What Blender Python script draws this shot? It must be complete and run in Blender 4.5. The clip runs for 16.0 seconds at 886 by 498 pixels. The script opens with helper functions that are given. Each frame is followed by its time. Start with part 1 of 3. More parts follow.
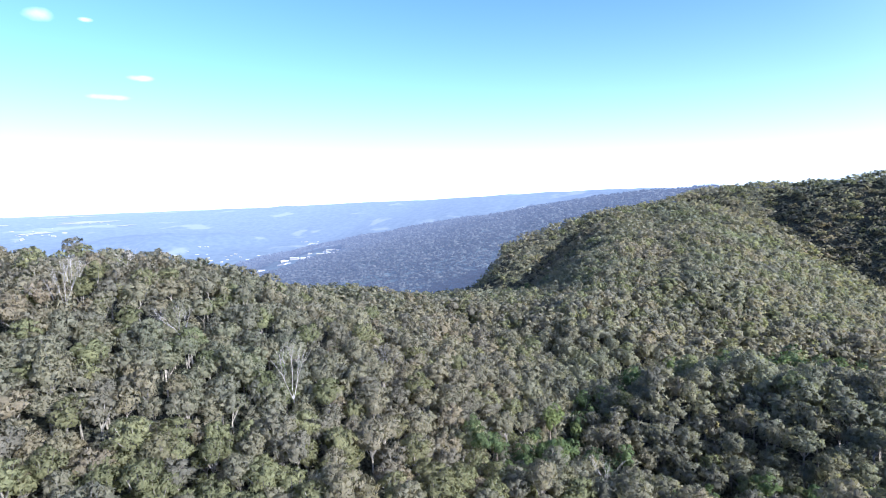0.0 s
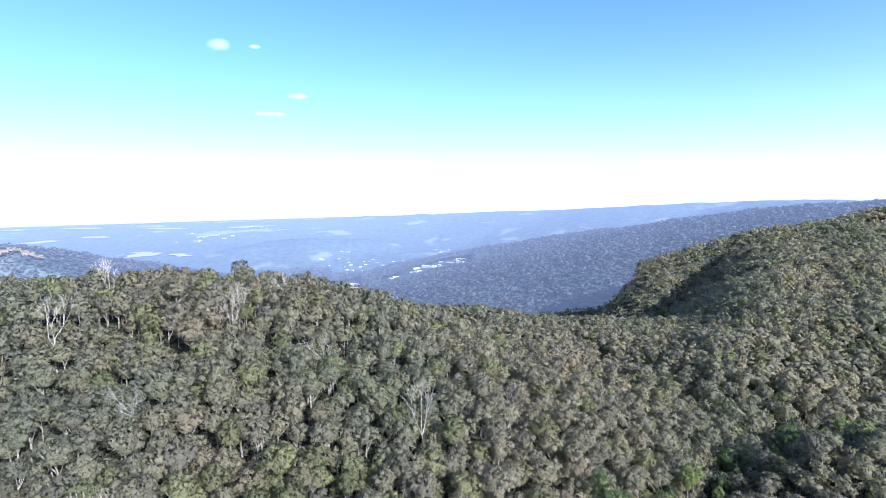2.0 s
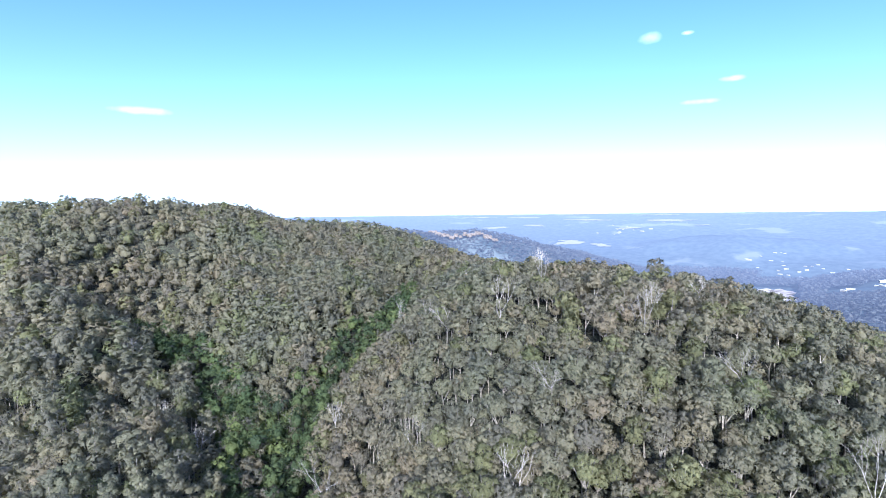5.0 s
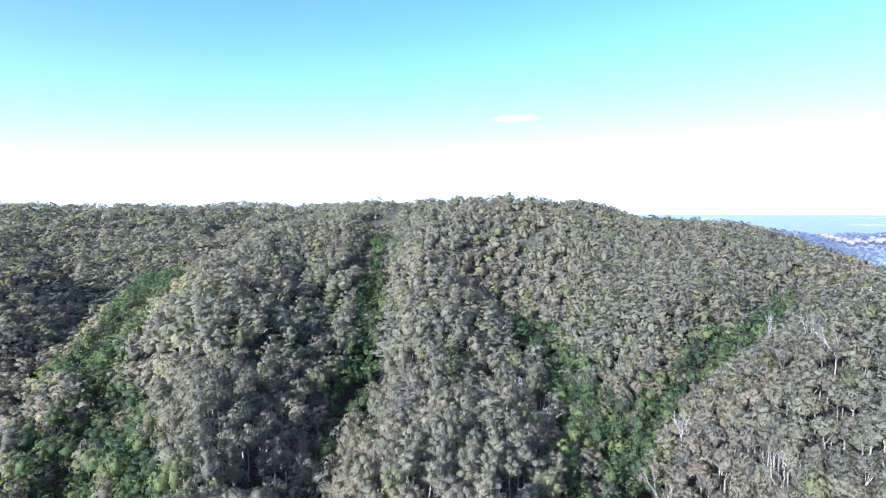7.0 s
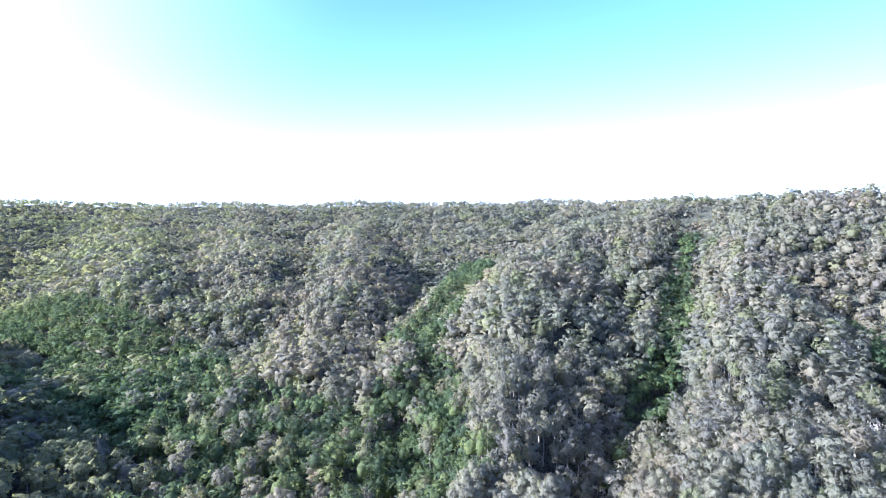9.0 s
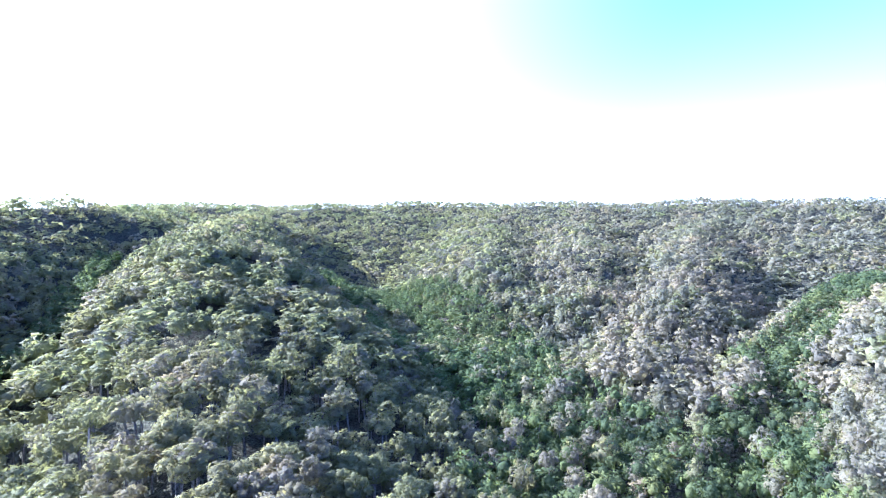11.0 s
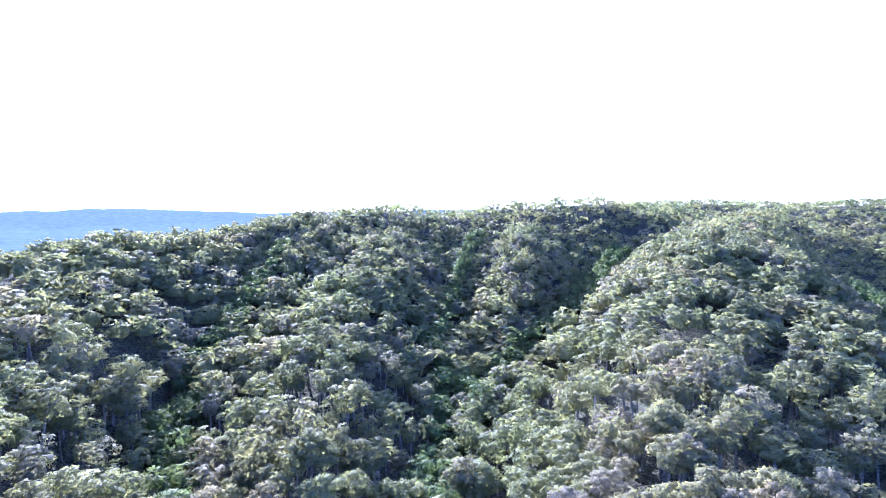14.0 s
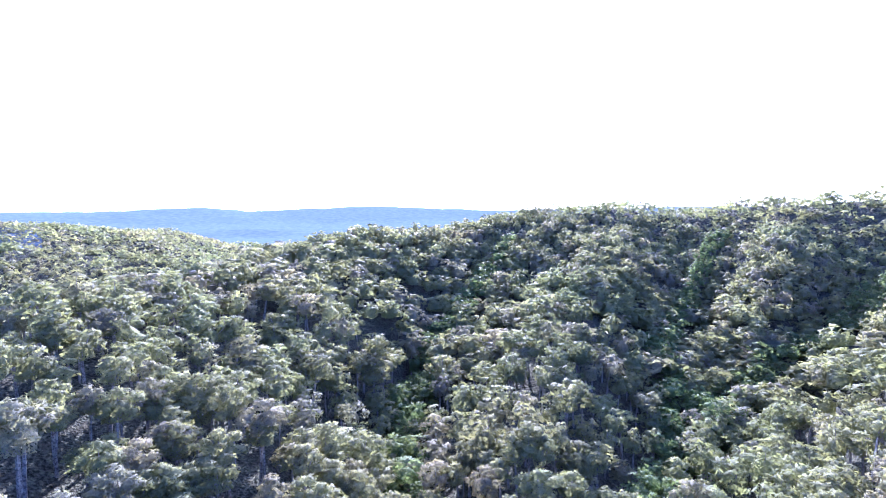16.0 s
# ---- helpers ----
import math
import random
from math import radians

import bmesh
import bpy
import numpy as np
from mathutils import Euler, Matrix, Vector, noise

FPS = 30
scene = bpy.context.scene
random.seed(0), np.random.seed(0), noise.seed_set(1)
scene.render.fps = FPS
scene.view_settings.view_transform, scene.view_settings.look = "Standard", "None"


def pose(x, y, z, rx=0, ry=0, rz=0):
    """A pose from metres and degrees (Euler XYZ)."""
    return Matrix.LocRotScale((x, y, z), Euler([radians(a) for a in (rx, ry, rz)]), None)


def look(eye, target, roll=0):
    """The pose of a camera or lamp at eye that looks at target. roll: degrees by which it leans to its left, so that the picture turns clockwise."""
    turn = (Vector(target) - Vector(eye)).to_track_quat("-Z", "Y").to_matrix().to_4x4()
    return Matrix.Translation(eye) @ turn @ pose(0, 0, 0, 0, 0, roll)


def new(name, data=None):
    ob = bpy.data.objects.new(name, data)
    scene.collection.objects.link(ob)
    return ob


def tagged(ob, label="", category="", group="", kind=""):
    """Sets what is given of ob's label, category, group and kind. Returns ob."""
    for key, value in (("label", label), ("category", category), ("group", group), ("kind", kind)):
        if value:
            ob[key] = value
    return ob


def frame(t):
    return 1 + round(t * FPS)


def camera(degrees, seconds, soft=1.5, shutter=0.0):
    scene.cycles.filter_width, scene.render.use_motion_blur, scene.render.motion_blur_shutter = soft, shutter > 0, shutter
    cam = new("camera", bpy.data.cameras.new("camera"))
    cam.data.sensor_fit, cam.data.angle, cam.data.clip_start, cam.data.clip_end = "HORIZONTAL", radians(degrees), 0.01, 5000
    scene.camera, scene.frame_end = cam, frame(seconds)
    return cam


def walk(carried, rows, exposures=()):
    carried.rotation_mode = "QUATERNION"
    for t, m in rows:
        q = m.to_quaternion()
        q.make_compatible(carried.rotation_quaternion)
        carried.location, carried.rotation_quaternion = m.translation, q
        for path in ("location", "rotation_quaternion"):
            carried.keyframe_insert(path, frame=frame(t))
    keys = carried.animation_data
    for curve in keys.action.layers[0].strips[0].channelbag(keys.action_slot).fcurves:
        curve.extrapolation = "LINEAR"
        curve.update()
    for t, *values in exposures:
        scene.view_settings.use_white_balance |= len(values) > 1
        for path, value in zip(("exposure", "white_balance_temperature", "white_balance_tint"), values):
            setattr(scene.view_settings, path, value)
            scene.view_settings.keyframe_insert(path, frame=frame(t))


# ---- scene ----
# ---------------------------------------------------------------- camera and its way
EYE = 200.0
cam = camera(79.2, 16.0, soft=1.0)
PATH = [  # t, yaw, pitch, roll, height below the final hover
    (0.0, 0.00, -5.43, 2.12, -13.10), (0.5, -0.01, -4.49, 2.26, -10.86), (1.0, 0.30, -4.32, 2.28, -8.35), (1.5, 4.30, -4.23, 2.02, -5.63),
    (2.0, 13.82, -4.16, 1.58, -2.59), (2.5, 23.79, -4.09, 1.15, -0.86), (3.0, 27.52, -4.05, 1.03, -0.64), (3.2, 28.64, -4.03, 1.00, -0.75),
    (5.3, 62.39, -4.08, 0.58, -0.15), (5.5, 66.23, -4.11, 0.49, -0.12), (6.0, 75.82, -4.08, 0.34, -0.09), (6.5, 84.98, -4.08, 0.17, -0.06),
    (7.0, 92.95, -4.09, 0.19, -0.04), (7.5, 101.31, -4.19, 0.10, -0.07), (8.0, 108.64, -4.25, 0.09, -0.07), (8.2, 111.85, -4.27, 0.07, -0.07),
    (10.3, 146.43, -4.21, 0.54, -0.01), (10.5, 150.28, -4.22, 0.50, -0.01), (11.0, 158.95, -4.25, 0.38, -0.02), (11.5, 167.91, -4.28, 0.30, -0.02),
    (12.0, 176.62, -4.28, 0.22, -0.07), (12.5, 184.78, -4.29, 0.24, -0.08), (13.0, 192.99, -4.28, 0.25, -0.13), (13.5, 200.72, -4.30, 0.32, -0.15),
    (14.0, 209.43, -4.26, 0.27, -0.12), (14.5, 216.89, -4.24, 0.24, -0.10), (15.0, 222.26, -4.26, 0.27, -0.05), (15.5, 227.89, -4.31, 0.30, -0.05),
    (16.0, 233.09, -4.41, 0.37, -0.01),
]
EXPOSURE = [(0.0, 2.04, 5250, 15), (3.2, 1.86, 5200, 15), (5.5, 1.98, 5080, 16), (6.5, 2.26, 5000, 18), (7.0, 2.3, 5000, 18), (7.5, 2.42, 4950, 19), (8.2, 2.56, 4900, 21), (10.5, 3.1, 4750, 23),
            (12.5, 3.26, 4620, 28), (14.0, 3.3, 4620, 32), (16.0, 3.34, 4720, 38)]
walk(cam, [(t, pose(0, 0, EYE + dz, 90 + p, r, yaw)) for t, yaw, p, r, dz in PATH], EXPOSURE)

# ---------------------------------------------------------------- sky and sun
SUN_BEARING, SUN_HEIGHT = 232.0, 25.0      # degrees, anticlockwise from +y as seen from above
world = bpy.data.worlds.new("sky")
scene.world = world
world.use_nodes = True
wn, wl = world.node_tree.nodes, world.node_tree.links
wn.clear()
w_out = wn.new("ShaderNodeOutputWorld")
w_bg = wn.new("ShaderNodeBackground")
sky = wn.new("ShaderNodeTexSky")
sky.sky_type = "NISHITA"
sky.sun_disc = False
sky.sun_elevation = radians(SUN_HEIGHT)
sky.sun_rotation = radians(-SUN_BEARING)
sky.altitude, sky.air_density, sky.dust_density, sky.ozone_density = 300, 1.0, 1.2, 1.5
w_bg.inputs["Strength"].default_value = 0.060
w_tint = wn.new("ShaderNodeMix")
w_tint.data_type, w_tint.blend_type = "RGBA", "MULTIPLY"
w_tint.inputs[0].default_value = 1.0
w_tint.inputs[7].default_value = (0.69, 0.89, 1.28, 1)
wl.new(sky.outputs["Color"], w_tint.inputs[6])
w_dir = wn.new("ShaderNodeTexCoord")
w_xyz = wn.new("ShaderNodeSeparateXYZ")
wl.new(w_dir.outputs["Generated"], w_xyz.inputs["Vector"])


def w_math(kind, a, b=0.0):
    node = wn.new("ShaderNodeMath")
    node.operation = kind
    for socket, value in zip(node.inputs, (a, b)):
        if isinstance(value, float):
            socket.default_value = value
        else:
            wl.new(value, socket)
    return node.outputs[0]


def w_add(a, colour, amount):
    node = wn.new("ShaderNodeMix")
    node.data_type, node.blend_type = "RGBA", "ADD"
    node.clamp_factor = False
    wl.new(amount, node.inputs[0])
    wl.new(a, node.inputs[6])
    node.inputs[7].default_value = (*colour, 1)
    return node.outputs[2]


# white haze that thickens towards the horizon
w_height = w_math("MAXIMUM", w_xyz.outputs["Z"], 0.0)
w_haze = w_math("EXPONENT", w_math("MULTIPLY", w_height, -9.5))
air = w_add(w_tint.outputs[2], (4.7, 5.0, 5.7), w_haze)
# the glare of thin haze round the sun
w_toward = wn.new("ShaderNodeVectorMath")
w_toward.operation = "DOT_PRODUCT"
wl.new(w_dir.outputs["Generated"], w_toward.inputs[0])
w_toward.inputs[1].default_value = (-math.sin(radians(SUN_BEARING)) * math.cos(radians(SUN_HEIGHT)), math.cos(radians(SUN_BEARING)) * math.cos(radians(SUN_HEIGHT)), math.sin(radians(SUN_HEIGHT)))
w_glare = w_math("POWER", w_math("MAXIMUM", w_toward.outputs["Value"], 0.0), 1.85)
air = w_add(air, (9.5, 9.9, 10.3), w_glare)
# a few small fair-weather clouds: bearing, height, width, depth in degrees
w_noise = wn.new("ShaderNodeTexNoise")
w_noise.inputs["Scale"].default_value, w_noise.inputs["Detail"].default_value = 26.0, 5.0
wl.new(w_dir.outputs["Generated"], w_noise.inputs["Vector"])
for bearing, height, wide, deep in ((35.7, 16.15, 1.3, 0.6), (32.3, 16.2, 0.6, 0.2), (31.1, 10.0, 2.0, 0.3), (28.4, 11.8, 1.2, 0.3), (85.2, 9.5, 3.0, 0.4), (146.0, 6.2, 4.0, 0.5), (173.0, 15.6, 3.4, 1.0), (172.0, 10.1, 3.4, 0.5)):
    cb, ch = radians(bearing), radians(height)
    off = []
    for axis, gain in (((-math.cos(cb), -math.sin(cb), 0.0), 1 / radians(wide)), ((0.0, 0.0, 1.0), 1 / radians(deep))):
        dot = wn.new("ShaderNodeVectorMath")
        dot.operation = "DOT_PRODUCT"
        wl.new(w_dir.outputs["Generated"], dot.inputs[0])
        dot.inputs[1].default_value = axis
        centre = math.sin(ch) if axis[2] else 0.0
        off.append(w_math("POWER", w_math("ABSOLUTE", w_math("MULTIPLY", w_math("SUBTRACT", dot.outputs["Value"], centre), gain)), 2.0))
    ahead = wn.new("ShaderNodeVectorMath")
    ahead.operation = "DOT_PRODUCT"
    wl.new(w_dir.outputs["Generated"], ahead.inputs[0])
    ahead.inputs[1].default_value = (-math.sin(cb), math.cos(cb), 0.0)
    puff = w_math("EXPONENT", w_math("MULTIPLY", w_math("ADD", off[0], off[1]), -1.0))
    puff = w_math("MULTIPLY", puff, w_math("GREATER_THAN", ahead.outputs["Value"], 0.5))
    puff = w_math("MAXIMUM", w_math("SUBTRACT", w_math("MULTIPLY", puff, w_math("MULTIPLY", w_noise.outputs["Fac"], 2.0)), 0.38), 0.0)
    air = w_add(air, (5.0, 4.3, 3.8), puff)
wl.new(air, w_bg.inputs["Color"])
wl.new(w_bg.outputs["Background"], w_out.inputs["Surface"])

sun_data = bpy.data.lights.new("sun", "SUN")
sun_data.energy, sun_data.angle, sun_data.color = 4.2, radians(0.53), (1.0, 0.91, 0.72)
sun = new("sun", sun_data)
_b, _h = radians(SUN_BEARING), radians(SUN_HEIGHT)
TO_SUN = Vector((-math.sin(_b) * math.cos(_h), math.cos(_b) * math.cos(_h), math.sin(_h)))
sun.matrix_world = look((0, 0, EYE + 400), Vector((0, 0, EYE + 400)) - TO_SUN)

# ---------------------------------------------------------------- materials


class Nodes:
    """A node material in the making."""

    def __init__(self, name):
        self.mat = bpy.data.materials.new(name)
        self.mat.use_nodes = True
        self.tree = self.mat.node_tree
        self.tree.nodes.clear()

    def add(self, kind, **values):
        node = self.tree.nodes.new(kind)
        for key, value in values.items():
            node.inputs[key.replace("_", " ")].default_value = value
        return node

    def link(self, a, b):
        self.tree.links.new(a, b)

    def ramp(self, fac, *stops):
        node = self.add("ShaderNodeValToRGB")
        while len(node.color_ramp.elements) < len(stops):
            node.color_ramp.elements.new(0.5)
        for element, (at, colour) in zip(node.color_ramp.elements, stops):
            element.position, element.color = at, (*colour, 1)
        self.link(fac, node.inputs["Fac"])
        return node.outputs["Color"]

    def noise(self, scale, detail=3.0, vector=None):
        node = self.add("ShaderNodeTexNoise", Scale=scale, Detail=detail)
        self.link(vector or self.add("ShaderNodeNewGeometry").outputs["Position"], node.inputs["Vector"])
        return node.outputs["Fac"]

    def mix(self, fac, a, b, blend="MIX"):
        node = self.add("ShaderNodeMix")
        node.data_type, node.blend_type = "RGBA", blend
        for socket, value in ((node.inputs[0], fac), (node.inputs[6], a), (node.inputs[7], b)):
            if hasattr(value, "is_linked"):
                self.link(value, socket)
            else:
                socket.default_value = value if isinstance(value, float) else (*value, 1)
        return node.outputs[2]

    def finish(self, shader):
        out = self.add("ShaderNodeOutputMaterial")
        self.link(shader, out.inputs["Surface"])
        return self.mat


def foliage(name, dark, mid, light, odd, lush, ragged, gaps=0.44, through_light=0.55, by_object=False):
    """Leaves: hue by tree, lightness by leaf spray, matt gloss, some light coming through, gaps between the leaves of a spray."""
    n = Nodes(name)
    if by_object:
        tree = n.add("ShaderNodeObjectInfo").outputs["Random"]
    else:
        tint = n.add("ShaderNodeAttribute")
        tint.attribute_name = "tint"
        tree = tint.outputs["Fac"]
    hue = n.ramp(tree, (0.0, dark), (0.2, mid), (0.4, light), (0.48, odd), (0.54, tuple(0.82 * v for v in lush)), (1.0, tuple(1.18 * v for v in lush)))
    leaf = n.add("ShaderNodeNewGeometry").outputs["Random Per Island"]
    colour = n.mix(1.0, hue, n.ramp(leaf, (0.0, (0.86, 0.87, 0.88)), (0.7, (1.02, 1.02, 1.01)), (1.0, (1.13, 1.12, 1.09))), "MULTIPLY")
    spray = n.noise(1.5, 4.0)
    colour = n.mix(1.0, colour, n.ramp(spray, (0.34, (0.80, 0.81, 0.82)), (0.50, (0.98, 0.98, 0.98)), (0.66, (1.12, 1.11, 1.08))), "MULTIPLY")
    stand = n.ramp(n.noise(0.012, 2.0), (0.35, (0.9, 0.95, 0.9)), (0.65, (1.1, 1.03, 1.0)))
    colour = n.mix(1.0, colour, stand, "MULTIPLY")
    relief = n.add("ShaderNodeBump", Strength=0.3, Distance=0.5)
    n.link(spray, relief.inputs["Height"])
    body = n.add("ShaderNodeBsdfPrincipled", Roughness=0.62)
    body.inputs["Specular IOR Level"].default_value = 0.05
    n.link(colour, body.inputs["Base Color"])
    n.link(relief.outputs["Normal"], body.inputs["Normal"])
    thin = n.add("ShaderNodeBsdfTranslucent")
    n.link(n.mix(1.0, colour, (1.08, 1.08, 0.70), "MULTIPLY"), thin.inputs["Color"])
    n.link(relief.outputs["Normal"], thin.inputs["Normal"])
    both = n.add("ShaderNodeMixShader", Fac=through_light)
    n.link(body.outputs[0], both.inputs[1])
    n.link(thin.outputs[0], both.inputs[2])
    gap = n.add("ShaderNodeMath")
    gap.operation = "LESS_THAN"
    gap.inputs[1].default_value = gaps
    n.link(n.noise(ragged, 1.0), gap.inputs[0])
    open_air = n.add("ShaderNodeMixShader")
    n.link(gap.outputs[0], open_air.inputs[0])
    n.link(both.outputs[0], open_air.inputs[1])
    n.link(n.add("ShaderNodeBsdfTransparent").outputs[0], open_air.inputs[2])
    return n.finish(open_air.outputs[0])


def bark(name, pale, stained):
    n = Nodes(name)
    streak = n.noise(1.6, 4.0)
    colour = n.ramp(streak, (0.35, stained), (0.6, pale))
    b = n.add("ShaderNodeBsdfPrincipled", Roughness=0.9)
    b.inputs["Specular IOR Level"].default_value = 0.15
    n.link(colour, b.inputs["Base Color"])
    return n.finish(b.outputs[0])


GUM = dict(dark=(0.148, 0.142, 0.121), mid=(0.179, 0.171, 0.132), light=(0.200, 0.191, 0.138), odd=(0.206, 0.180, 0.136), lush=(0.166, 0.170, 0.098))
WET = dict(dark=(0.054, 0.074, 0.047), mid=(0.076, 0.104, 0.054), light=(0.108, 0.138, 0.064), odd=(0.164, 0.192, 0.080), lush=(0.092, 0.122, 0.060))
gum_leaf, wet_leaf = foliage("gum_leaf", **GUM, ragged=2.8, by_object=True), foliage("rainforest_leaf", **WET, ragged=2.8, by_object=True)
gum_stands = [foliage("gum_leaf_" + zone, **GUM, ragged=grain, gaps=gaps) for zone, grain, gaps in (("close", 2.6, 0.44), ("nearby", 1.9, 0.43), ("middle", 1.5, 0.39), ("distant", 0.8, 0.40))]
wet_stands = [foliage("rainforest_leaf_" + zone, **WET, ragged=grain, gaps=0.40) for zone, grain in (("close", 2.8), ("nearby", 2.2), ("middle", 1.6))] + [None]
gum_bark = bark("gum_bark", (0.22, 0.20, 0.17), (0.08, 0.07, 0.06))
dead_bark = bark("bleached_wood", (0.33, 0.305, 0.275), (0.18, 0.16, 0.145))
dark_bark = bark("damp_bark", (0.16, 0.13, 0.10), (0.06, 0.05, 0.04))


def ground_material():
    """Leaf litter and low undergrowth."""
    n = Nodes("undergrowth")
    litter = n.ramp(n.noise(0.25, 5.0), (0.3, (0.034, 0.032, 0.026)), (0.55, (0.054, 0.056, 0.042)), (0.75, (0.070, 0.076, 0.052)))
    tufts = n.noise(1.1, 5.0)
    fine = n.ramp(tufts, (0.36, (0.35, 0.36, 0.38)), (0.5, (1.0, 1.0, 1.0)), (0.64, (1.7, 1.65, 1.5)))
    relief = n.add("ShaderNodeBump", Strength=1.0, Distance=2.0)
    n.link(tufts, relief.inputs["Height"])
    b = n.add("ShaderNodeBsdfPrincipled", Roughness=1.0)
    b.inputs["Specular IOR Level"].default_value = 0.03
    n.link(relief.outputs["Normal"], b.inputs["Normal"])
    n.link(n.mix(1.0, litter, fine, "MULTIPLY"), b.inputs["Base Color"])
    return n.finish(b.outputs[0])


def painted_haze(n, shader, start, end, near_glow, far_glow):
    """Paints the haze: a blue emission that grows with distance from the origin."""
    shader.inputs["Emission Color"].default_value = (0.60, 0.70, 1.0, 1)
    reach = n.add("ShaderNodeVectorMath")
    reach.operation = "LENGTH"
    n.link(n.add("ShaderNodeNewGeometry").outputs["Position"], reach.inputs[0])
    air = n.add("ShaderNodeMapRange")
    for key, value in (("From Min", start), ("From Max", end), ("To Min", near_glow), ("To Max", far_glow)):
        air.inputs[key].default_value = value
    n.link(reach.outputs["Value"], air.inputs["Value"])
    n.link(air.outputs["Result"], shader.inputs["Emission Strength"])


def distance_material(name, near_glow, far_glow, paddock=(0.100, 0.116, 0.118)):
    """Far woods and paddocks, a backdrop kilometres off with the air's blue painted in."""
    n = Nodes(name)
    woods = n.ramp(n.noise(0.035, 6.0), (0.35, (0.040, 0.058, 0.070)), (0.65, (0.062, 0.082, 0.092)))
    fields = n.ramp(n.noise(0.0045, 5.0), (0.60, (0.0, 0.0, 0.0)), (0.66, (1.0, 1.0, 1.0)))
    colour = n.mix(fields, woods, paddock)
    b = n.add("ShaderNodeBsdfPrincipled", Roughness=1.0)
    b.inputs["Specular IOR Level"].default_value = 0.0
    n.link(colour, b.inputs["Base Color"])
    painted_haze(n, b, 1200.0, 4900.0, near_glow, far_glow)
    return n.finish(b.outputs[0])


# far_country and blue_range hold the haze as painted bluish colour and emission
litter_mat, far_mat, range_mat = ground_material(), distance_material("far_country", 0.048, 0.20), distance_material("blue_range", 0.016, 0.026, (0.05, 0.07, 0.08))

